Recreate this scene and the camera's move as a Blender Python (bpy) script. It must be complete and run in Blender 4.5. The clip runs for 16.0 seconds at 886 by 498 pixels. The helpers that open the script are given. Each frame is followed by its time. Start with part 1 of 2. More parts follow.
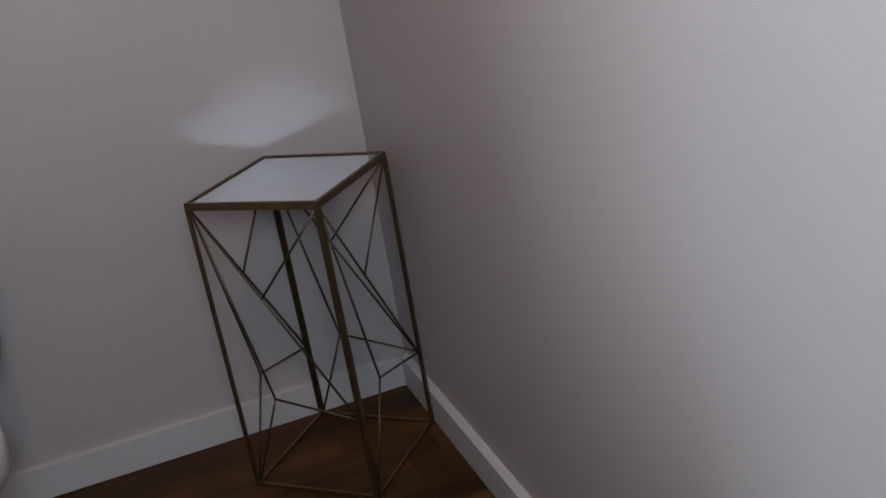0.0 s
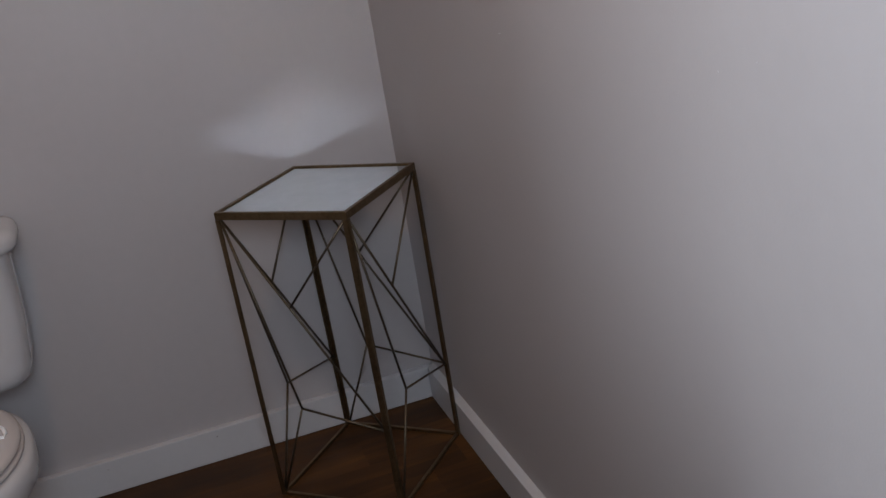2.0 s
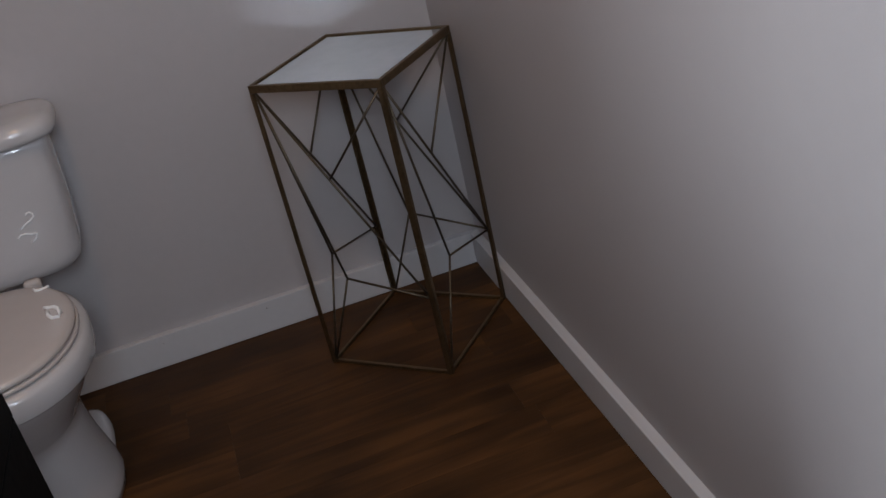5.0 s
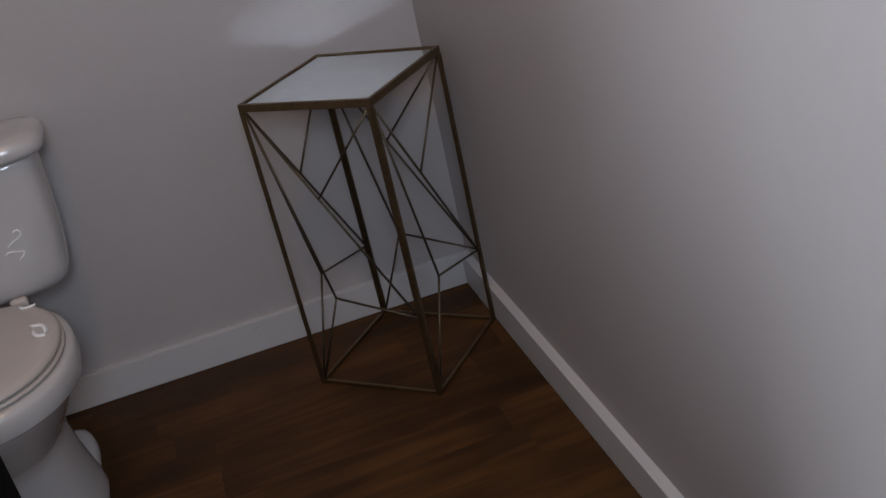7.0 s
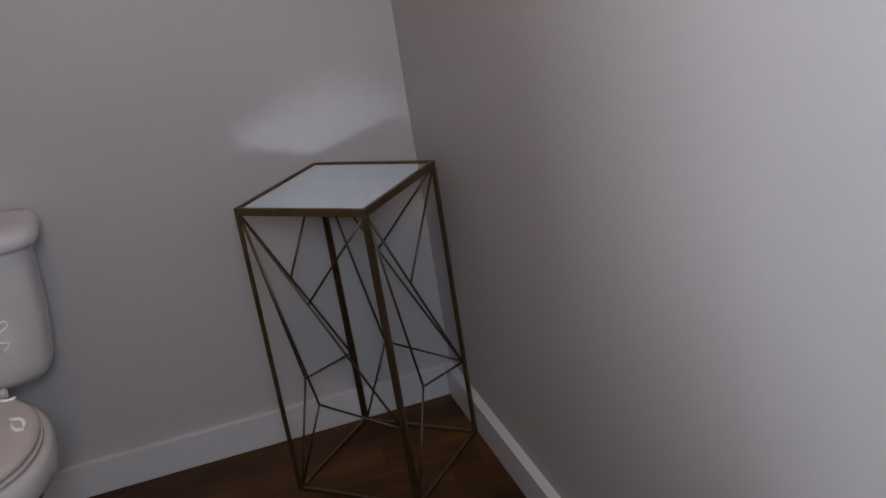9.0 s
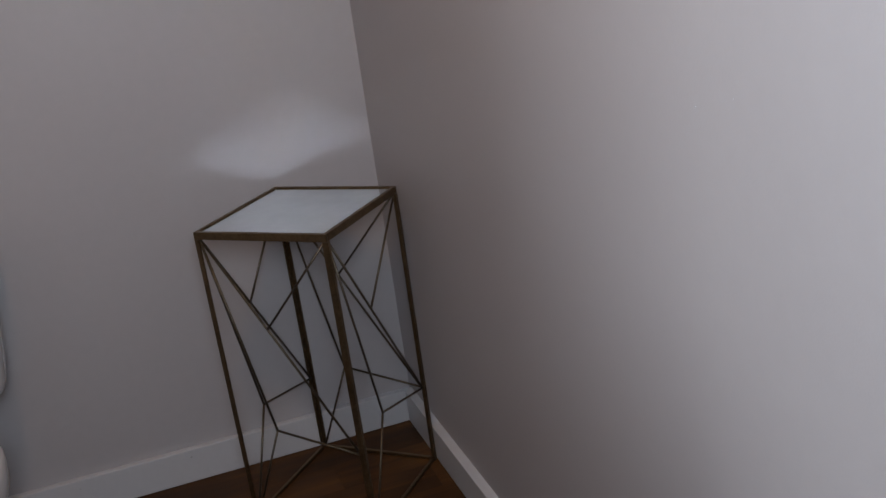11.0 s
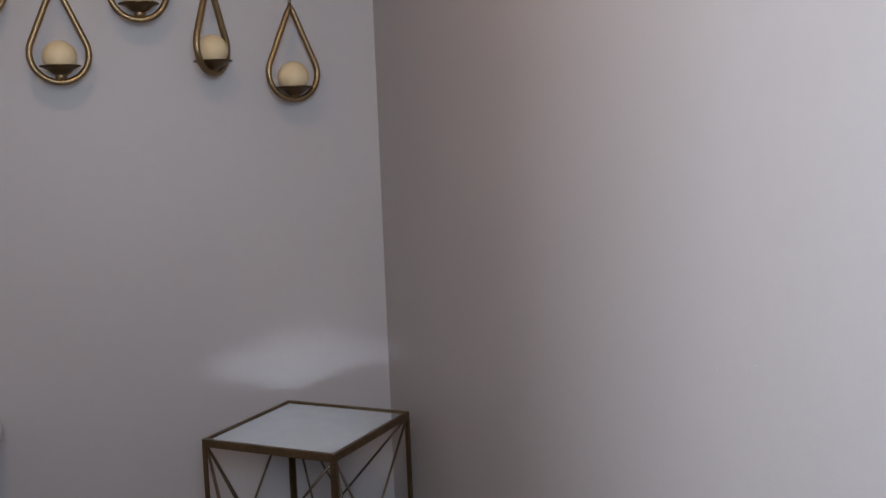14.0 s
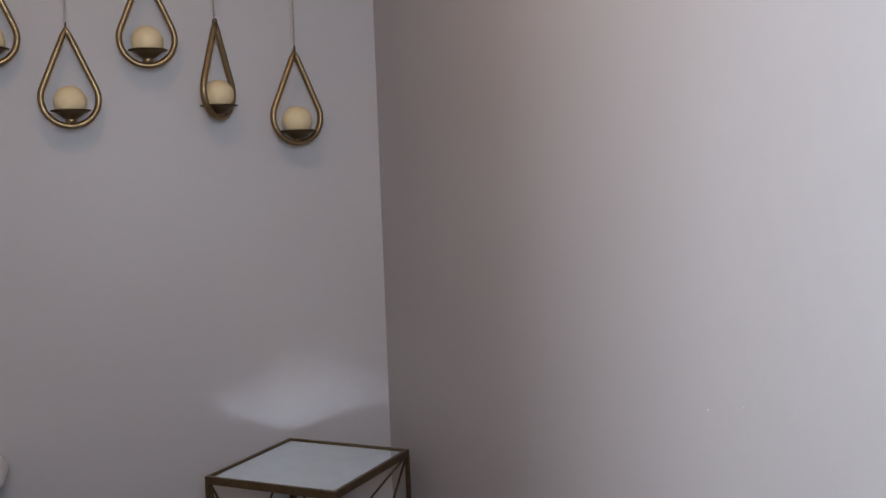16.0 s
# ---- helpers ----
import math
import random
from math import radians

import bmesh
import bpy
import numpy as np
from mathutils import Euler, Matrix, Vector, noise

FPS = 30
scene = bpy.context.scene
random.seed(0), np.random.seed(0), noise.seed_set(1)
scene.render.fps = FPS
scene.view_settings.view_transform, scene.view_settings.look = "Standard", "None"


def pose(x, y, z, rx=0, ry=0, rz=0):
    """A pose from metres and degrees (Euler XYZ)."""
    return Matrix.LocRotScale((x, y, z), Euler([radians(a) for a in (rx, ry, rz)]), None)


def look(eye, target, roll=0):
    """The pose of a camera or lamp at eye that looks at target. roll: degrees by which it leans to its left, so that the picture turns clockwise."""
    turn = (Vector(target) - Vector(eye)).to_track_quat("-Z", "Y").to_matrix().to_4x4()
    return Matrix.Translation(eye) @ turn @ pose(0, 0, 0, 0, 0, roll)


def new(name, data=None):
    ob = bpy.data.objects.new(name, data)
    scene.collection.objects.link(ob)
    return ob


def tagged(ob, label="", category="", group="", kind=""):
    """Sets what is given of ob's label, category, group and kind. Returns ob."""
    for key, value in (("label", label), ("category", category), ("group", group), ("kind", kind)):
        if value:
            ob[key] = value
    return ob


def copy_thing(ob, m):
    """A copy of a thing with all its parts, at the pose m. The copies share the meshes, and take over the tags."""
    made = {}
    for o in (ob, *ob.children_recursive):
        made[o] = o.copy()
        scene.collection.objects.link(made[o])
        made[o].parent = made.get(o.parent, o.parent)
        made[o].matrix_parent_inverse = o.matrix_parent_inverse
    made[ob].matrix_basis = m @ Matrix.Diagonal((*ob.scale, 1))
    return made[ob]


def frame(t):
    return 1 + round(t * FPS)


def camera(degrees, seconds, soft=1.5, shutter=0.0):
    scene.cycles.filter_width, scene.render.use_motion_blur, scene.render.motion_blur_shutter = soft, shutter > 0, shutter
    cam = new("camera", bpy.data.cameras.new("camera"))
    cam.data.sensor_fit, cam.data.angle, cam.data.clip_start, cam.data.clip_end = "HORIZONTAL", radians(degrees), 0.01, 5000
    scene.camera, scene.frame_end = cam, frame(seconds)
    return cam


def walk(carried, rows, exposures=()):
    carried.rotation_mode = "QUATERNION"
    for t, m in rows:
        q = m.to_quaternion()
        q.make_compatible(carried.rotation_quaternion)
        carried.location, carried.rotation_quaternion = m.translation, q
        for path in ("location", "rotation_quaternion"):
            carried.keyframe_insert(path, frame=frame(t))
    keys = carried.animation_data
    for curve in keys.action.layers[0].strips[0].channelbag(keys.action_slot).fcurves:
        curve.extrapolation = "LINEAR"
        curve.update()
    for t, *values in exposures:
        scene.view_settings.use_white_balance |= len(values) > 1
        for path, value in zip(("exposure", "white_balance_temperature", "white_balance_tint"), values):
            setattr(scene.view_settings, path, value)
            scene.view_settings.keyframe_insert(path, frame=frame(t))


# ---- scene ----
# ---- camera ----
cam = camera(47.49, 16.0)
PATH = (
    (0, -0.590, -2.374, 1.309, 68.59, 8.78, -20.82),
    (0.5, -0.591, -2.371, 1.308, 68.68, 8.79, -20.65),
    (1, -0.593, -2.373, 1.309, 68.80, 8.87, -20.61),
    (1.5, -0.596, -2.374, 1.308, 69.01, 8.76, -20.67),
    (2, -0.590, -2.376, 1.309, 69.53, 8.75, -19.07),
    (2.5, -0.596, -2.368, 1.310, 69.43, 8.65, -17.07),
    (3, -0.592, -2.364, 1.312, 66.81, 9.60, -17.00),
    (3.5, -0.588, -2.361, 1.310, 65.28, 10.25, -17.07),
    (4, -0.591, -2.360, 1.304, 63.74, 10.96, -17.47),
    (4.5, -0.581, -2.361, 1.302, 62.61, 11.44, -17.44),
    (4.7, -0.578, -2.360, 1.303, 62.21, 11.66, -17.51),
    (6.8, -0.559, -2.369, 1.292, 61.93, 11.98, -17.67),
    (7, -0.562, -2.364, 1.290, 63.45, 11.45, -17.66),
    (7.5, -0.570, -2.367, 1.308, 66.76, 9.69, -17.31),
    (8, -0.579, -2.371, 1.309, 68.30, 9.05, -17.31),
    (8.5, -0.581, -2.373, 1.312, 69.27, 8.68, -17.28),
    (9, -0.579, -2.372, 1.314, 69.44, 8.50, -17.58),
    (9.5, -0.578, -2.376, 1.311, 69.45, 8.05, -19.39),
    (9.7, -0.583, -2.377, 1.312, 69.48, 7.83, -19.78),
    (11.8, -0.580, -2.377, 1.316, 71.21, 7.05, -19.07),
    (12, -0.582, -2.377, 1.315, 71.28, 7.01, -18.86),
    (12.5, -0.585, -2.375, 1.319, 73.40, 5.82, -18.22),
    (13, -0.585, -2.377, 1.327, 76.17, 4.81, -17.92),
    (13.5, -0.593, -2.379, 1.333, 79.85, 3.50, -17.79),
    (14, -0.601, -2.389, 1.337, 83.39, 2.13, -17.75),
    (14.5, -0.603, -2.396, 1.340, 83.81, 1.94, -17.85),
    (15, -0.608, -2.386, 1.347, 84.39, 1.44, -18.10),
    (15.5, -0.614, -2.418, 1.351, 85.05, 1.56, -17.89),
    (16, -0.617, -2.433, 1.353, 85.41, 2.02, -17.81),
)
EXPOSURES = ((0.0, -0.12), (2.5, -0.125), (4.5, -0.17), (7.0, -0.195), (9.0, -0.155), (12.0, -0.115), (14.0, -0.085), (16.0, -0.06))
walk(cam, [(t, pose(x, y, z, rx, ry, rz)) for t, x, y, z, rx, ry, rz in PATH], EXPOSURES)

# ---- light ----
world = bpy.data.worlds.new("world")
scene.world = world
world.use_nodes = True
wn = world.node_tree.nodes
sky = wn.new("ShaderNodeTexSky")
sky.sky_type, sky.sun_disc = "NISHITA", False
sky.sun_elevation, sky.sun_rotation = radians(35), radians(200)
world.node_tree.links.new(sky.outputs[0], wn["Background"].inputs[0])
wn["Background"].inputs[1].default_value = 0.1


FRONT, LEFT, CEIL = -2.50, -1.50, 2.44
WX0, WX1, WZ0, WZ1 = -0.82, -0.38, 1.25, 1.87       # the frosted window's opening
panel = bpy.data.lights.new("window_light", "AREA")
panel.shape, panel.size, panel.size_y, panel.energy, panel.color = "RECTANGLE", WX1 - WX0 - 0.05, WZ1 - WZ0 - 0.05, 18.5, (0.725, 0.852, 1.0)
new("window_light", panel).matrix_world = look(((WX0 + WX1) / 2, FRONT - 0.02, (WZ0 + WZ1) / 2), ((WX0 + WX1) / 2, 0, (WZ0 + WZ1) / 2))
# added daylight from the left; an unseen doorway's jamb clips it on wall_east
DOOR0, DOOR1, DOORH, HALL = -2.46, -1.86, 2.04, -3.3
day = bpy.data.lights.new("added_side_daylight", "AREA")
day.shape, day.size, day.size_y, day.energy, day.color = "RECTANGLE", 0.5, 1.3, 39.0, (0.795, 0.885, 1.0)
new("added_side_daylight", day).matrix_world = look((-2.75, -2.44, 1.35), (0, -1.3, 1.2))
lamp = bpy.data.lights.new("ceiling_light_glow", "AREA")
lamp.shape, lamp.size, lamp.energy, lamp.color = "DISK", 0.2, 5.5, (1.0, 0.60, 0.28)
lamp_ob = new("ceiling_light_glow", lamp)
lamp_ob.matrix_world = pose(-0.72, -1.30, CEIL - 0.075)


scene.cycles.caustics_reflective, scene.cycles.blur_glossy = True, 0.0


# ---- materials ----
def material(name, colour, rough=0.5, metal=0.0, vary=0.08, scale=3.0, fine=60.0, bump=0.05, bump_scale=200.0, coat=0.0):
    """A painted, cast or metal surface: two scales of tone, a little roughness change and fine relief."""
    m = bpy.data.materials.new(name)
    m.use_nodes = True
    n, l = m.node_tree.nodes, m.node_tree.links
    b = n["Principled BSDF"]
    co = n.new("ShaderNodeTexCoord")
    big, small, rel = (n.new("ShaderNodeTexNoise") for _ in range(3))
    for tex, s in ((big, scale), (small, fine), (rel, bump_scale)):
        tex.inputs["Scale"].default_value = s
        tex.inputs["Detail"].default_value = 4
        l.new(co.outputs["Object"], tex.inputs["Vector"])
    add = n.new("ShaderNodeMath")
    add.operation = "ADD"
    l.new(big.outputs[0], add.inputs[0])
    l.new(small.outputs[0], add.inputs[1])
    ramp = n.new("ShaderNodeMapRange")
    ramp.inputs["From Min"].default_value, ramp.inputs["From Max"].default_value = 0.6, 1.4
    ramp.inputs["To Min"].default_value, ramp.inputs["To Max"].default_value = 1 - vary, 1 + vary
    l.new(add.outputs[0], ramp.inputs["Value"])
    mul = n.new("ShaderNodeVectorMath")
    mul.operation = "SCALE"
    mul.inputs[0].default_value = colour
    l.new(ramp.outputs[0], mul.inputs["Scale"])
    l.new(mul.outputs[0], b.inputs["Base Color"])
    rr = n.new("ShaderNodeMapRange")
    rr.inputs["To Min"].default_value, rr.inputs["To Max"].default_value = rough * 0.85, min(1, rough * 1.15)
    l.new(small.outputs[0], rr.inputs["Value"])
    l.new(rr.outputs[0], b.inputs["Roughness"])
    b.inputs["Metallic"].default_value = metal
    b.inputs["Coat Weight"].default_value = coat
    b.inputs["Coat Roughness"].default_value = 0.08
    if bump:
        bp = n.new("ShaderNodeBump")
        bp.inputs["Strength"].default_value, bp.inputs["Distance"].default_value = bump, 0.002
        l.new(rel.outputs[0], bp.inputs["Height"])
        l.new(bp.outputs[0], b.inputs["Normal"])
    return m


def wood(name):
    """Dark stained planks: grain along x, each plank with a tone of its own."""
    m = bpy.data.materials.new(name)
    m.use_nodes = True
    n, l = m.node_tree.nodes, m.node_tree.links
    b = n["Principled BSDF"]
    co, info = n.new("ShaderNodeTexCoord"), n.new("ShaderNodeObjectInfo")
    off = n.new("ShaderNodeVectorMath")
    off.operation = "MULTIPLY_ADD"
    off.inputs[1].default_value = (37, 19, 5)
    l.new(info.outputs["Random"], off.inputs[0])
    l.new(co.outputs["Object"], off.inputs[2])
    mp = n.new("ShaderNodeMapping")
    mp.inputs["Scale"].default_value = (1.4, 16, 10)
    l.new(off.outputs[0], mp.inputs["Vector"])
    grain, cloud, pore = (n.new("ShaderNodeTexNoise") for _ in range(3))
    grain.inputs["Scale"].default_value, grain.inputs["Detail"].default_value, grain.inputs["Distortion"].default_value = 1.6, 8, 0.9
    l.new(mp.outputs[0], grain.inputs["Vector"])
    cloud.inputs["Scale"].default_value = 3.5
    l.new(off.outputs[0], cloud.inputs["Vector"])
    pm = n.new("ShaderNodeMapping")
    pm.inputs["Scale"].default_value = (12, 260, 60)
    l.new(off.outputs[0], pm.inputs["Vector"])
    pore.inputs["Scale"].default_value = 1.0
    l.new(pm.outputs[0], pore.inputs["Vector"])
    cr = n.new("ShaderNodeValToRGB")
    e = cr.color_ramp.elements
    e[0].position, e[0].color = 0.28, (0.040, 0.0164, 0.0052, 1)
    e[1].position, e[1].color = 0.72, (0.100, 0.0419, 0.0124, 1)
    mid = cr.color_ramp.elements.new(0.5)
    mid.color = (0.064, 0.0265, 0.0080, 1)
    l.new(grain.outputs[0], cr.inputs[0])
    tone = n.new("ShaderNodeMapRange")
    tone.inputs["To Min"].default_value, tone.inputs["To Max"].default_value = 0.90, 1.10
    l.new(info.outputs["Random"], tone.inputs["Value"])
    tc = n.new("ShaderNodeMapRange")
    tc.inputs["From Min"].default_value, tc.inputs["From Max"].default_value = 0.3, 0.7
    tc.inputs["To Min"].default_value, tc.inputs["To Max"].default_value = 0.56, 1.38
    l.new(cloud.outputs[0], tc.inputs["Value"])
    tm = n.new("ShaderNodeMath")
    tm.operation = "MULTIPLY"
    l.new(tone.outputs[0], tm.inputs[0])
    l.new(tc.outputs[0], tm.inputs[1])
    mul = n.new("ShaderNodeVectorMath")
    mul.operation = "SCALE"
    l.new(cr.outputs[0], mul.inputs[0])
    l.new(tm.outputs[0], mul.inputs["Scale"])
    l.new(mul.outputs[0], b.inputs["Base Color"])
    rr = n.new("ShaderNodeMapRange")
    rr.inputs["To Min"].default_value, rr.inputs["To Max"].default_value = 0.45, 0.66
    b.inputs["Specular IOR Level"].default_value = 0.2
    l.new(grain.outputs[0], rr.inputs["Value"])
    l.new(rr.outputs[0], b.inputs["Roughness"])
    bp = n.new("ShaderNodeBump")
    bp.inputs["Strength"].default_value, bp.inputs["Distance"].default_value = 0.25, 0.001
    l.new(pore.outputs[0], bp.inputs["Height"])
    l.new(bp.outputs[0], b.inputs["Normal"])
    return m


PAINT = material("wall_paint", (0.443, 0.409, 0.407), rough=0.46, vary=0.025, scale=1.3, fine=40, bump=0.12, bump_scale=260)
CEILING = material("ceiling_paint", (0.72, 0.70, 0.68), rough=0.8, vary=0.03, bump=0.15, bump_scale=180)
TRIM = material("trim_paint", (0.56, 0.54, 0.545), rough=0.35, vary=0.03, scale=4, bump=0.05, bump_scale=120)
FLOOR = wood("dark_wood")
SUBFLOOR = material("subfloor", (0.02, 0.014, 0.01), rough=0.9, vary=0.2)
BRASS = material("antique_brass", (0.160, 0.108, 0.058), rough=0.33, metal=0.85, vary=0.35, scale=18, fine=140, bump=0.15, bump_scale=400)
ROD_BRASS = material("dark_brass_rod", (0.115, 0.088, 0.060), rough=0.42, metal=0.8, vary=0.4, scale=16, fine=150, bump=0.15, bump_scale=400)
GOLD = material("aged_gold", (0.305, 0.216, 0.115), rough=0.36, metal=0.9, vary=0.25, scale=14, fine=120, bump=0.1, bump_scale=300)
DARKBOWL = material("dark_brass", (0.10, 0.063, 0.028), rough=0.36, metal=0.8, vary=0.3, scale=25, fine=150, bump=0.1, bump_scale=300)
MIRROR = material("mirror_glass", (0.83, 0.90, 0.92), rough=0.02, metal=1.0, vary=0.07, scale=14, fine=30, bump=0)
PORCELAIN = material("porcelain", (0.53, 0.505, 0.505), rough=0.16, vary=0.02, scale=5, fine=30, bump=0, coat=0.4)
SEAT = material("seat_plastic", (0.525, 0.465, 0.435), rough=0.22, vary=0.02, scale=5, fine=30, bump=0, coat=0.3)
# bright white for the modelled glints on tank and lid
GLINT = material("glint_white", (0.93, 0.92, 0.92), rough=0.2, vary=0.02, bump=0)
WAX = material("cream_wax", (0.74, 0.59, 0.36), rough=0.55, vary=0.06, scale=20, fine=90, bump=0.08, bump_scale=150)
BLACK = material("black_lacquer", (0.004, 0.0037, 0.0037), rough=0.55, vary=0.2, scale=8, fine=70, bump=0.05)
BLACK.node_tree.nodes["Principled BSDF"].inputs["Specular IOR Level"].default_value = 0.05
STEEL = material("chain_steel", (0.45, 0.40, 0.33), rough=0.35, metal=0.9, vary=0.15, scale=30, fine=100, bump=0)
OPAL = material("opal_glass", (0.82, 0.80, 0.76), rough=0.3, vary=0.02)


# ---- builders ----
def link(name, bm, mat, parent=None, label="", smooth=False):
    me = bpy.data.meshes.new(name)
    bmesh.ops.recalc_face_normals(bm, faces=bm.faces[:])
    for f in bm.faces:
        f.smooth = smooth
    bm.to_mesh(me)
    bm.free()
    me.materials.append(mat)
    ob = new(name, me)
    if parent is not None:
        ob.parent = parent
    if label:
        ob["label"] = label
    return ob


part = link


def prism(bm, plan, z0, z1, bevel=0.0):
    """An upright prism over a plan of (x, y) points."""
    lo = [bm.verts.new((x, y, z0)) for x, y in plan]
    hi = [bm.verts.new((x, y, z1)) for x, y in plan]
    n = len(plan)
    faces = [bm.faces.new(lo[::-1]), bm.faces.new(hi)]
    for i in range(n):
        faces.append(bm.faces.new((lo[i], lo[(i + 1) % n], hi[(i + 1) % n], hi[i])))
    if bevel:
        bmesh.ops.bevel(bm, geom=list({e for f in faces for e in f.edges}), offset=bevel, segments=2, affect="EDGES", profile=0.6)
    return bm


def box(x0, x1, y0, y1, z0, z1, bevel=0.0):
    return prism(bmesh.new(), [(x0, y0), (x1, y0), (x1, y1), (x0, y1)], z0, z1, bevel)


def bar(a, b, w, sides=4, turn=0.0, bm=None, h=None):
    """A rod or square bar from a to b; h: its depth where that differs from w."""
    bm = bm or bmesh.new()
    a, b = Vector(a), Vector(b)
    d = (b - a).normalized()
    up = Vector((0, 0, 1)) if abs(d.z) < 0.95 else Vector((math.cos(turn), math.sin(turn), 0))
    u = d.cross(up).normalized()
    v = u.cross(d).normalized()
    h = h or w
    if sides == 4:
        ring = [(-w / 2, -h / 2), (w / 2, -h / 2), (w / 2, h / 2), (-w / 2, h / 2)]
    else:
        ring = [(w / 2 * math.cos(2 * math.pi * i / sides), h / 2 * math.sin(2 * math.pi * i / sides)) for i in range(sides)]
    ends = [[bm.verts.new(p + u * s + v * t) for s, t in ring] for p in (a, b)]
    n = len(ring)
    fs = [bm.faces.new(ends[0][::-1]), bm.faces.new(ends[1])]
    for i in range(n):
        fs.append(bm.faces.new((ends[0][i], ends[0][(i + 1) % n], ends[1][(i + 1) % n], ends[1][i])))
    if sides == 4:
        bmesh.ops.bevel(bm, geom=list({e for f in fs for e in f.edges}), offset=min(w, h) * 0.12, segments=1, affect="EDGES")
    return bm


def tube(points, r, closed=False, sides=10, flat=1.0, bm=None):
    """A round tube along a line of points; flat: its thickness across the line's plane."""
    bm = bm or bmesh.new()
    pts = [Vector(p) for p in points]
    n = len(pts)
    rings = []
    for i, p in enumerate(pts):
        a = pts[(i - 1) % n] if closed or i else p
        b = pts[(i + 1) % n] if closed or i < n - 1 else p
        d = (b - a).normalized()
        side = Vector((0, 1, 0)) if abs(d.y) < 0.9 else Vector((1, 0, 0))
        u = d.cross(side).normalized()
        v = u.cross(d).normalized()
        rings.append([bm.verts.new(p + u * r * math.cos(2 * math.pi * k / sides) + v * r * flat * math.sin(2 * math.pi * k / sides))
                      for k in range(sides)])
    for i in range(n if closed else n - 1):
        p, q = rings[i], rings[(i + 1) % n]
        for k in range(sides):
            bm.faces.new((p[k], p[(k + 1) % sides], q[(k + 1) % sides], q[k]))
    if not closed:
        bm.faces.new(rings[0][::-1])
        bm.faces.new(rings[-1])
    return bm


def loft(rings, bm=None):
    """A closed skin over a stack of rings of equal count."""
    bm = bm or bmesh.new()
    made = [[bm.verts.new(p) for p in r] for r in rings]
    n = len(made[0])
    for p, q in zip(made, made[1:]):
        for k in range(n):
            bm.faces.new((p[k], p[(k + 1) % n], q[(k + 1) % n], q[k]))
    bm.faces.new(made[0][::-1])
    bm.faces.new(made[-1])
    return bm


def egg(cy, half, back, front, z, power=2.0, n=48):
    """A ring about (0, cy): half as wide, reaching back (+y) and front (-y)."""
    out = []
    for i in range(n):
        a = 2 * math.pi * i / n
        c, s = math.cos(a), math.sin(a)
        k = 2.0 / power
        x = half * math.copysign(abs(c) ** k, c)
        y = (back if s > 0 else front) * math.copysign(abs(s) ** k, s)
        out.append((x, cy + y, z))
    return out


def spin(profile, sides=28, bm=None):
    """A turned body from (radius, z) pairs."""
    return loft([[(r * math.cos(2 * math.pi * i / sides), r * math.sin(2 * math.pi * i / sides), z) for i in range(sides)] for r, z in profile], bm)


def empty(name, m, label, category, group=""):
    ob = new(name)
    ob.matrix_world = m
    return tagged(ob, label, category, group)


# ---- room ----
SKEW = -0.0045                  # the back wall stands a little off square
LEAN = -0.0065                   # and so does the right one
BT, BH = 0.019, 0.091           # baseboard


def back_y(x):
    return SKEW * x


tagged(link("wall_east", prism(bmesh.new(), [(LEAN * (FRONT - 0.12), FRONT - 0.12), (0.16, FRONT - 0.12), (0.16, 0.12), (0, 0.12), (0, 0)], -0.06, CEIL), PAINT), "smooth warm grey painted wall", "wall", kind="structure")
east = bpy.data.objects["wall_east"]
for fy, fz, fr in ((-0.819, 1.052, 0.0011), (-1.024, 0.832, 0.0009), (-1.443, 1.067, 0.0009), (-1.512, 1.085, 0.0010)):
    fleck = part("paint_fleck", spin([(fr * 0.3, -0.0006), (fr, 0.0), (fr * 0.4, 0.0007)], 7), TRIM, east, "tiny white fleck in the paint")
    fleck.matrix_basis = pose(LEAN * fy - 0.0003, fy, fz, 0, -90, 0)
bm = prism(bmesh.new(), [(LEFT - 0.12, back_y(LEFT - 0.12)), (-0.0001, 0.0), (-0.0001, 0.12), (LEFT - 0.12, 0.18)], -0.06, CEIL)
tagged(link("wall_north", bm, PAINT), "smooth warm grey painted wall behind the toilet", "wall", kind="structure")
# the doorway is unseen, placed so its jamb shades wall_east towards the corner
bm = box(LEFT - 0.12, LEFT, DOOR1, back_y(LEFT) - 0.001, -0.06, CEIL)
for y0, y1, z0 in ((FRONT - 0.12, DOOR0, -0.06), (DOOR0, DOOR1, DOORH)):
    prism(bm, [(LEFT - 0.12, y0), (LEFT, y0), (LEFT, y1), (LEFT - 0.12, y1)], z0, CEIL)
tagged(link("wall_west", bm, PAINT), "plain grey painted side wall with an added, unseen doorway", "wall", kind="structure")
# unseen hall, added to enclose the side daylight
bm = box(HALL - 0.12, HALL, -3.6, -0.9, -0.06, CEIL)
for x0, x1, y0, y1 in ((HALL, LEFT - 0.12, -3.72, -3.6), (HALL, LEFT - 0.12, -0.9, -0.78), (LEFT - 0.12, LEFT, -3.6, FRONT - 0.12)):
    prism(bm, [(x0, y0), (x1, y0), (x1, y1), (x0, y1)], -0.06, CEIL)
tagged(link("wall_hall_added", bm, PAINT), "unseen grey painted walls added beyond the doorway", "wall", kind="structure")
tagged(link("floor_hall", box(HALL, LEFT, -3.6, -0.9, -0.06, -0.002), FLOOR), "unseen dark brown wood floor added beyond the doorway", "floor", kind="structure")
bm = box(LEFT, WX0, FRONT - 0.12, FRONT, -0.06, CEIL)
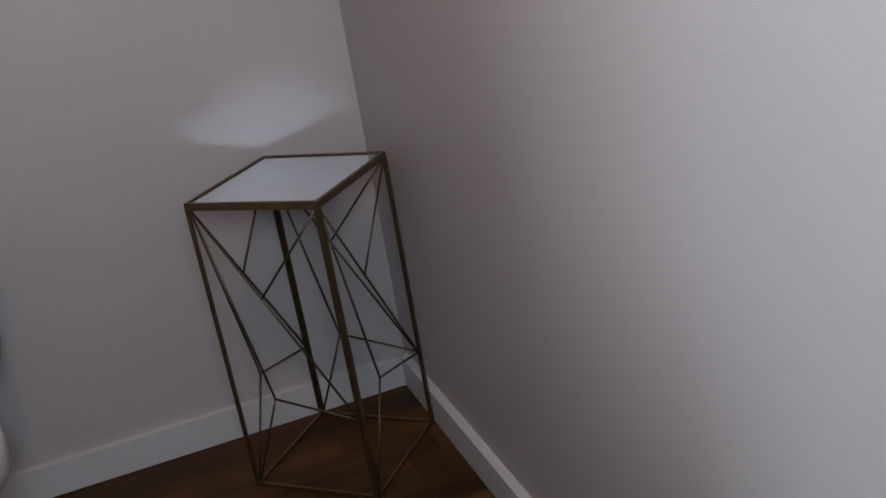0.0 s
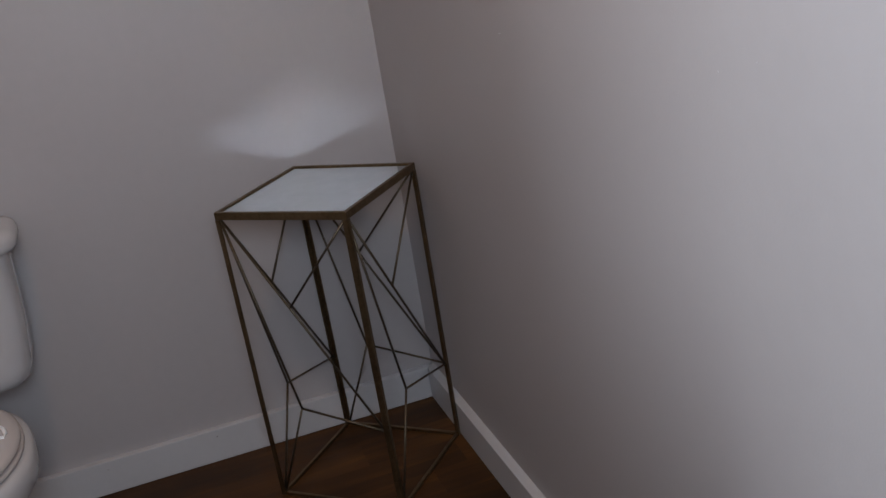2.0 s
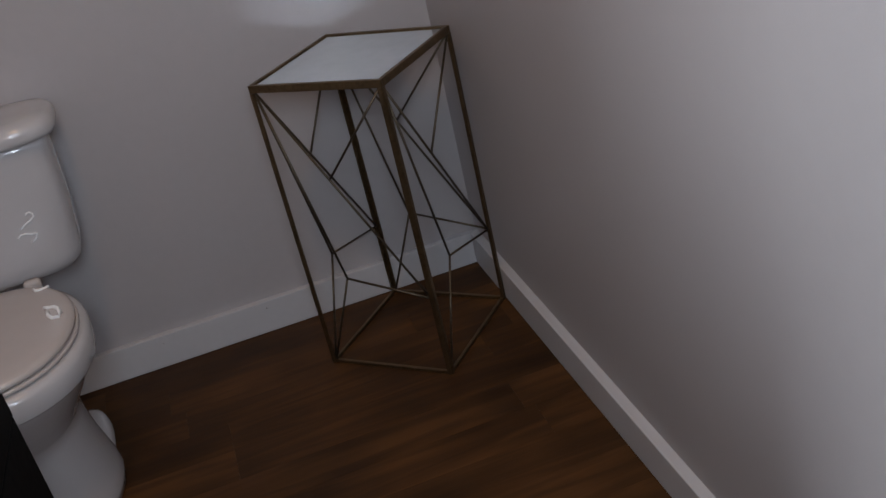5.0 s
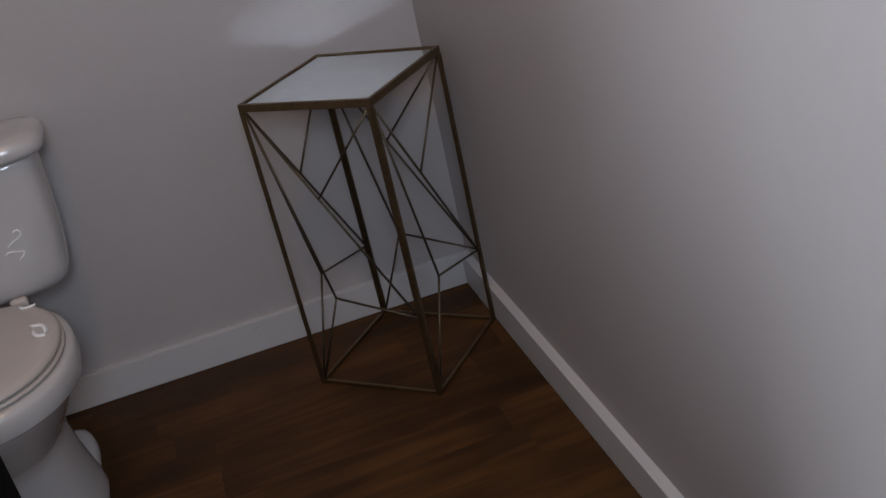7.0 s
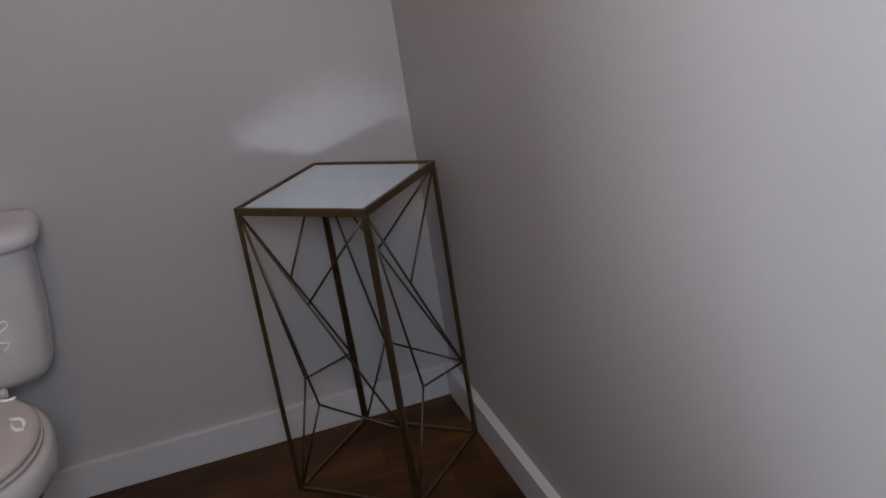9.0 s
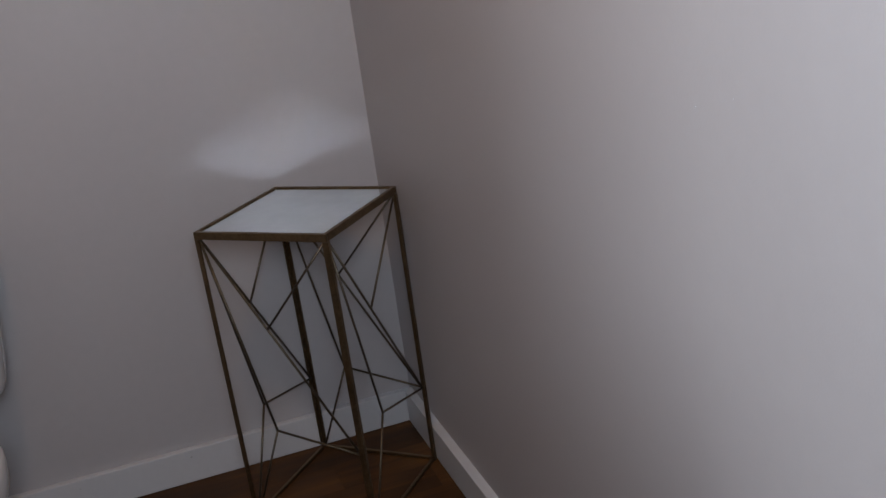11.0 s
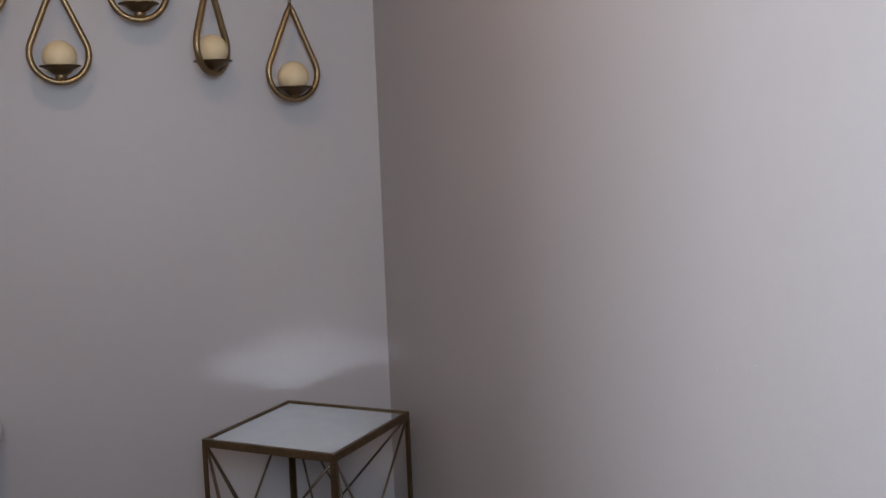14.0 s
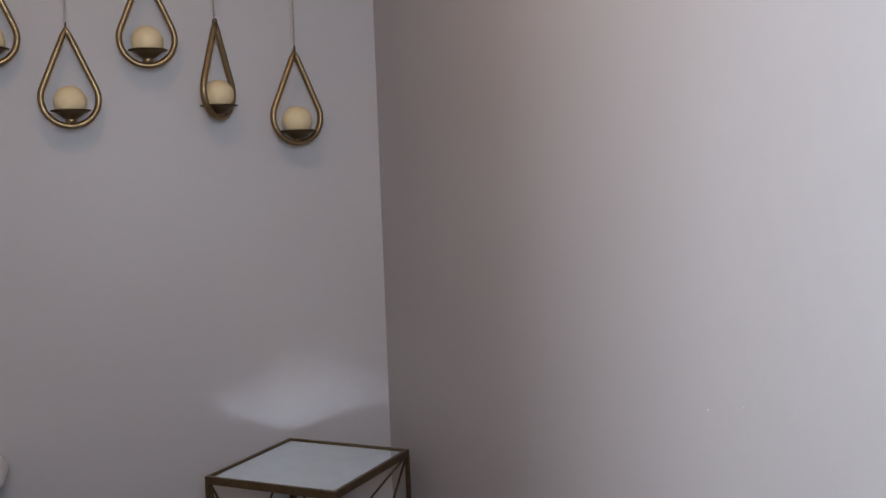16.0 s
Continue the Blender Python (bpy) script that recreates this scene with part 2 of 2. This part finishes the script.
for x0, x1, z0, z1 in ((WX1, LEAN * FRONT, -0.06, CEIL), (WX0, WX1, -0.06, WZ0), (WX0, WX1, WZ1, CEIL)):
    prism(bm, [(x0, FRONT - 0.12), (x1, FRONT - 0.12), (x1, FRONT), (x0, FRONT)], z0, z1)
tagged(link("wall_south", bm, PAINT), "plain grey painted wall with a window", "wall", kind="structure")
tagged(link("ceiling", box(HALL - 0.12, 0.16, -3.72, 0.18, CEIL, CEIL + 0.1), CEILING), "plain white ceiling", "ceiling", kind="structure")


def baseboard(name, plan):
    """Flat board with eased top edges."""
    return tagged(link(name, prism(bmesh.new(), plan, 0.001, BH, 0.003), TRIM), "flat white painted baseboard at the foot of the wall", "baseboard", kind="structure")


back_board = baseboard("baseboard", [(LEFT, back_y(LEFT) - BT), (-BT, back_y(-BT) - BT), (0, 0), (LEFT, back_y(LEFT))])
side_board = baseboard("baseboard", [(LEAN * FRONT - BT, FRONT), (LEAN * FRONT, FRONT), (0, -0.0005), (-BT, back_y(-BT) - BT - 0.0005)])
baseboard("baseboard", [(LEFT, DOOR1 + 0.06), (LEFT + BT, DOOR1 + 0.06), (LEFT + BT, back_y(LEFT) - BT - 0.002), (LEFT, back_y(LEFT) - BT - 0.002)])
# caulk that fills the joint between the side board and the wall
part("caulk_bead", loft([[(LEAN * y - BT + 0.0026, y, BH - 0.0004), (LEAN * y, y, BH + 0.0075), (LEAN * y + 0.001, y, BH - 0.0005)]
                         for y in (FRONT + 0.001, -1.9, -1.3, -0.7, -0.3, -BT - 0.001)]), TRIM, side_board, "painted caulk line")
# nail holes and small knocks in the boards
for holder, x, y, z, r, turn in ((back_board, -0.590, back_y(-0.590) - BT, 0.071, 0.0013, 90), (back_board, -0.862, back_y(-0.862) - BT, 0.068, 0.0009, 90),
                                 (side_board, LEAN * -1.145 - 0.012, -1.145, BH, 0.0014, 0)):
    dent = part("nail_hole", spin([(r, -0.0008), (r * 1.05, 0.0003), (r * 0.5, 0.0004)], 9), DARKBOWL, holder, "small dark nail hole")
    dent.matrix_basis = pose(x, y, z, turn, 0, 0)


# ---- ceiling light ----
cl = empty("ceiling_light", pose(-0.72, -1.30, CEIL), "round flush ceiling light with an opal glass disc", "ceiling light")
part("rim", spin([(0.15, 0.0), (0.155, -0.02), (0.15, -0.035), (0.13, -0.035)], 40), STEEL, cl, smooth=True)
part("diffuser", spin([(0.128, -0.03), (0.12, -0.05), (0.08, -0.062), (0.01, -0.066)], 40), OPAL, cl, smooth=True)


# ---- window ----
win = empty("window_1", pose(0, FRONT - 0.07, 0), "tall white-framed frosted window", "window")
win["kind"] = "structure"
for x0, x1, z0, z1 in ((WX0, WX1, WZ0, WZ0 + 0.03), (WX0, WX1, WZ1 - 0.03, WZ1), (WX0, WX0 + 0.03, WZ0 + 0.03, WZ1 - 0.03), (WX1 - 0.03, WX1, WZ0 + 0.03, WZ1 - 0.03)):
    part("window_frame", box(x0, x1, -0.03, 0.0, z0, z1, 0.003), TRIM, win)
part("pane", box(WX0 + 0.03, WX1 - 0.03, -0.02, -0.014, WZ0 + 0.03, WZ1 - 0.03), OPAL, win, "frosted glass pane")


# ---- stand in the corner ----
def plant_stand():
    W, H, LEG, ROD, OUT = 0.3262, 0.713, 0.0124, 0.0054, 0.0012
    st = empty("plant_stand", pose(-0.2488, -0.2502, 0, 0, 0, -42.81),
               "tall square antique brass wire stand with mirrored top", "stand")
    c = (W - LEG) / 2 + OUT        # the legs stand a little proud of the top frame
    corner = {"FL": (-c, -c), "FR": (c, -c), "BR": (c, c), "BL": (-c, c)}
    TOPH = 0.017
    for k, (x, y) in corner.items():
        # two flanges, with a fine groove down the outer edge where they are joined
        sx, sy = math.copysign(1, x), math.copysign(1, y)
        e, t, g = c + LEG / 2, 0.0042, 0.0021
        plan = [(e, e - g), (e - g, e - g), (e - g, e), (e - LEG, e), (e - LEG, e - t), (e - t, e - t), (e - t, e - LEG), (e, e - LEG)]
        part("leg", prism(bmesh.new(), [(sx * px, sy * py) for px, py in plan], 0.0, H - TOPH, 0.0005), BRASS, st)
    o, i = W / 2, W / 2 - 0.0085
    for x0, x1, y0, y1 in ((-o, o, -o, -i), (-o, o, i, o), (-o, -i, -i, i), (i, o, -i, i)):
        part("top_rail", box(x0, x1, y0, y1, H - TOPH, H, 0.0012), BRASS, st)
    part("mirror_top", box(-i, i, -i, i, H - 0.008, H - 0.003), MIRROR, st, "silvered mirror glass top")
    part("backing_board", box(-i, i, -i, i, H - 0.0125, H - 0.0085), BLACK, st)
    edges = (("FL", "FR"), ("FL", "BL"), ("FR", "BR"), ("BL", "BR"))
    for a, b in edges:
        pa, pb = corner[a], corner[b]

        def on(s, h):
            return (pa[0] + (pb[0] - pa[0]) * s, pa[1] + (pb[1] - pa[1]) * s, h)
        k = LEG / 2 / W
        part("bottom_rail", bar(on(k, 0.0045), on(1 - k, 0.0045), 0.008), BRASS, st)
        top, q = H - TOPH - 0.002, 0.285 * H
        ns, nz = NODES.get((a, b), (0.33, 0.2414))
        node = on(ns, nz)
        m = on(0.415, top + (q - top) * 0.415)
        for s, e in ((on(0.02, top), on(0.985, q)), (m, on(0.985, top)), (on(0.015, top), node), (node, on(0.985, q)), (node, on(0.015, 0.008))):
            part("strut", bar(s, e, ROD, 8), ROD_BRASS, st, smooth=True)
    return st


# where the struts of a side meet: share of its width, height
NODES = {("FR", "BR"): (0.345, 0.248)}
plant_stand()


# ---- toilet ----
def toilet():
    t = empty("toilet", pose(-1.125, 0.0, 0, 0, 0, 1.0), "white two-piece porcelain toilet with its lid closed, against the wall", "toilet")
    # tank: rounded box, narrower at the foot
    tk = [(0.150, 0.068, 0.412), (0.172, 0.080, 0.418), (0.187, 0.089, 0.432), (0.195, 0.093, 0.456), (0.207, 0.097, 0.56), (0.2137, 0.0999, 0.70), (0.214, 0.100, 0.7195)]
    tank = part("tank", loft([egg(-0.125, hx, hy, hy, z, 4.8, 64) for hx, hy, z in tk]), PORCELAIN, t, smooth=True)
    ld = [(0.205, 0.092, 0.7155), (0.224, 0.106, 0.7165), (0.236, 0.115, 0.719), (0.241, 0.119, 0.727), (0.241, 0.119, 0.741), (0.236, 0.115, 0.752), (0.224, 0.105, 0.760), (0.198, 0.085, 0.7635), (0.09, 0.04, 0.765)]
    part("tank_lid", loft([egg(-0.125, hx, hy, hy, z, 4.6, 64) for hx, hy, z in ld]), PORCELAIN, t, smooth=True)
    # bowl and foot in one casting: skirt, waist, flaring bowl, overhanging rim
    bw = [(-0.41, 0.127, 0.150, 0.180, 0.001), (-0.41, 0.129, 0.152, 0.182, 0.020), (-0.41, 0.124, 0.148, 0.176, 0.046), (-0.41, 0.107, 0.142, 0.160, 0.12),
          (-0.41, 0.098, 0.150, 0.156, 0.185), (-0.412, 0.098, 0.158, 0.160, 0.212), (-0.416, 0.103, 0.170, 0.166, 0.224), (-0.43, 0.126, 0.212, 0.184, 0.262), (-0.447, 0.150, 0.238, 0.200, 0.302),
          (-0.456, 0.168, 0.254, 0.209, 0.332), (-0.46, 0.176, 0.260, 0.212, 0.3445), (-0.46, 0.177, 0.261, 0.2125, 0.3465), (-0.46, 0.185, 0.266, 0.217, 0.348), (-0.46, 0.188, 0.268, 0.219, 0.352),
          (-0.46, 0.188, 0.270, 0.219, 0.386), (-0.46, 0.184, 0.267, 0.215, 0.397), (-0.46, 0.172, 0.256, 0.204, 0.402)]
    part("bowl", loft([egg(cy, h, b, f, z, 2.2) for cy, h, b, f, z in bw]), PORCELAIN, t, smooth=True)
    sl = [(0.168, 0.212, 0.202, 0.4040), (0.174, 0.218, 0.209, 0.4060), (0.174, 0.218, 0.209, 0.4120), (0.170, 0.214, 0.205, 0.4140)]
    part("seat", loft([egg(-0.456, h, b, f, z, 2.15) for h, b, f, z in sl]), SEAT, t, smooth=True)
    li = [(0.165, 0.208, 0.203, 0.4158), (0.171, 0.214, 0.209, 0.4185), (0.171, 0.214, 0.209, 0.425), (0.166, 0.209, 0.204, 0.430), (0.156, 0.200, 0.194, 0.4335), (0.12, 0.16, 0.155, 0.4365), (0.03, 0.04, 0.05, 0.4385)]
    lid = part("seat_lid", loft([egg(-0.456, h, b, f, z, 2.15) for h, b, f, z in li]), SEAT, t, smooth=True)
    for x in (-0.075, 0.075):
        part("hinge", loft([egg(-0.222, 0.022 * k, 0.014 * k, 0.014 * k, z, 3.5, 20) for k, z in ((0.85, 0.40), (0.85, 0.421), (0.65, 0.427))]), SEAT, t, smooth=True).location.x = x
    # side lobe of the foot, over the floor bolts
    part("trapway", loft([[(x + 0.052, y, z) for x, y, z in egg(-0.300, h, b + 0.012, b + 0.04, z, 2.3, 28)] for h, b, z in
                          ((0.058, 0.150, 0.002), (0.060, 0.152, 0.016), (0.055, 0.144, 0.030), (0.042, 0.118, 0.041), (0.020, 0.07, 0.046), (0.004, 0.02, 0.047))]), PORCELAIN, t, smooth=True)

    def front(x, z):
        hx, hy = 0.195 + (z - 0.456) * 0.1154, 0.093 + (z - 0.456) * 0.0385
        return -0.125 - hy * (1 - (x / hx) ** 4.8) ** (1 / 4.8) - 0.0006
    # glints on the tank front, built as raised white strokes
    for line in (((0.120, 0.570), (0.123, 0.574), (0.129, 0.575), (0.134, 0.570), (0.134, 0.563), (0.125, 0.556), (0.113, 0.552), (0.099, 0.543)),
                 ((0.087, 0.526), (0.095, 0.531), (0.104, 0.531), (0.115, 0.527), (0.127, 0.524), (0.122, 0.516), (0.111, 0.5085))):
        part("tank_glint", tube([(x, front(x, z), z) for x, z in line], 0.0021, False, 8), GLINT, tank, "thin raised white stroke imitating a glint on the tank", smooth=True)
    # reflections on the lid, built as a white ring and arc
    ring = [(0.114, -0.408), (0.123, -0.413), (0.135, -0.417), (0.142, -0.430), (0.147, -0.452), (0.143, -0.468), (0.132, -0.466), (0.123, -0.449), (0.120, -0.424)]
    part("lid_glint", tube([(x, y, 0.4368 - 0.05 * max(0.0, x - 0.12)) for x, y in ring], 0.0042, False, 8), GLINT, lid, "small white ring imitating a reflection on the lid", smooth=True)
    part("lid_glint", tube([(0.088, -0.297, 0.4357), (0.092, -0.305, 0.4355), (0.100, -0.308, 0.4352), (0.111, -0.305, 0.4345), (0.119, -0.301, 0.434)], 0.003, False, 8), GLINT, lid, "small white arc imitating a reflection on the lid", smooth=True)
    return t


toilet()


# ---- dark vanity ----
vx, vy, vz = -0.858, -1.394, 0.80
va = empty("vanity_cabinet", pose((LEFT + vx) / 2, vy - 0.21, 0), "black lacquered vanity cabinet with a black top", "cabinet")
hw = (vx - LEFT) / 2
part("body", box(-hw + 0.022, hw - 0.012, -0.2095, 0.2095, 0.08, vz - 0.03, 0.002), BLACK, va)
part("plinth", box(-hw + 0.022, hw - 0.06, -0.19, 0.19, 0.001, 0.079), BLACK, va)
part("top", box(-hw + 0.001, hw, -0.21, 0.21, vz - 0.029, vz, 0.002), BLACK, va)
part("door", box(hw - 0.0115, hw - 0.0005, -0.2095, 0.2095, 0.09, vz - 0.0305, 0.002), BLACK, va)


# ---- hanging candle holders ----
def candle_holder():
    """Teardrop hoop with a dish, a ball candle and a chain; origin at the foot of the hoop."""
    h = empty("candle_holder", Matrix(), "gold teardrop candle holder with cream ball candle on chain", "candle holder", "hanging candle holders")
    pts = []
    R, top = 0.0602, 0.220
    c = R + 0.0075
    # round foot, then two straight arms to the tip
    reach = math.acos(R / (top - c))
    for i in range(41):
        a = -math.pi / 2 - (math.pi - reach) + i * (2 * (math.pi - reach)) / 40
        pts.append((R * math.cos(a), 0, c + R * math.sin(a)))
    end = pts[-1]
    arm = [(end[0] * (1 - k / 8), 0, end[2] + (top - end[2]) * k / 8) for k in range(1, 9)]
    start = [(-x, y, z) for x, y, z in reversed(arm[:-1])]
    part("hoop", tube(start + pts + arm, 0.0068, True, 10, 1.15), GOLD, h, smooth=True)
    part("dish", spin([(0.004, 0.021), (0.011, 0.0225), (0.019, 0.027), (0.027, 0.0335), (0.034, 0.0375), (0.0425, 0.0405), (0.0435, 0.0420), (0.042, 0.0432), (0.034, 0.0405), (0.02, 0.037), (0.001, 0.036)], 32), DARKBOWL, h, smooth=True)
    part("finial", spin([(0.012 * math.sin(a), 0.0205 - 0.0115 * math.cos(a)) for a in [0.05 + k * (math.pi - 0.1) / 10 for k in range(11)]], 18), GOLD, h, smooth=True)
    part("candle", spin([(0.0352 * math.sin(a), 0.0615 - 0.0345 * math.cos(a)) for a in [0.02 + k * (math.pi - 0.04) / 18 for k in range(19)]], 32), WAX, h, "cream ball candle", smooth=True)
    part("eye_ring", tube([(0, 0.0055 * math.cos(a), top + 0.006 + 0.0055 * math.sin(a)) for a in [k * math.pi / 7 for k in range(14)]], 0.0016, True, 8), DARKBOWL, h, smooth=True)
    z = top + 0.009
    for i in range(16):
        ring = [(0.0032 * math.cos(a), 0, 0.0062 * math.sin(a)) for a in [k * math.pi / 5 for k in range(10)]]
        li = part("chain_link", tube(ring, 0.0009, True, 5), STEEL, h)
        li.location, li.rotation_euler = (0, 0, z + 0.005), (0, 0, (i % 2) * math.pi / 2)
        z += 0.0102
    return h


# x, height of the hoop's foot, turn
HUNG = ((-0.709, 1.466, 8), (-0.539, 1.597, 3), (-0.389, 1.478, 52), (-0.211, 1.4165, 15), (-0.868, 1.600, 10))
first = candle_holder()
for i, (x, z, turn) in enumerate(HUNG):
    m = pose(x, back_y(x) - 0.066, z, 0, 0, turn)
    h = first if i == 0 else copy_thing(first, m)
    if i == 0:
        h.matrix_world = m
    for piece in h.children:                        # two of the dishes sit lower in their hoops
        if i in (2, 3) and piece.name.startswith(("dish", "candle")):
            piece.location.z = -0.006 if piece.name.startswith("dish") else -0.002
    hook = empty("wall_hook", pose(x, back_y(x), z + 0.386), "small gold wall hook holding a chain", "hook", "wall hooks")
    part("rosette", loft([[(r * math.cos(a), y, r * math.sin(a)) for a in [k * math.pi / 9 for k in range(18)]] for r, y in ((0.011, -0.0005), (0.011, -0.003), (0.006, -0.005))]), GOLD, hook, smooth=True)
    part("arm", tube([(0, -0.004, 0), (0, -0.03, 0), (0, -0.058, -0.004), (0, -0.066, -0.014), (0, -0.072, -0.004)], 0.0018, False, 8), GOLD, hook, smooth=True)


# ---- floor planks ----
tagged(link("floor", box(LEFT, 0, FRONT, 0.07, -0.06, -0.012), SUBFLOOR), "dark brown wood plank floor", "floor", kind="structure")
floor = bpy.data.objects["floor"]
PW = 0.108
rng = random.Random(4)
y = 0.07
while y > FRONT:
    x = LEFT + rng.uniform(-0.3, 0.0)
    while x < -0.001:
        ln = rng.choice((0.62, 0.8, 1.05))
        x0, x1, y0 = max(x, LEFT), min(x + ln, -0.001), max(y - PW, FRONT)
        if x1 - x0 > 0.02:
            bm = box(-(x1 - x0) / 2 + 0.0001, (x1 - x0) / 2 - 0.0001, -(y - y0) / 2 + 0.0001, (y - y0) / 2 - 0.0001, -0.0115, 0.0, 0.0)
            p = part("plank", bm, FLOOR, floor)
            p.location = ((x0 + x1) / 2, (y + y0) / 2, 0)
        x += ln
    y -= PW
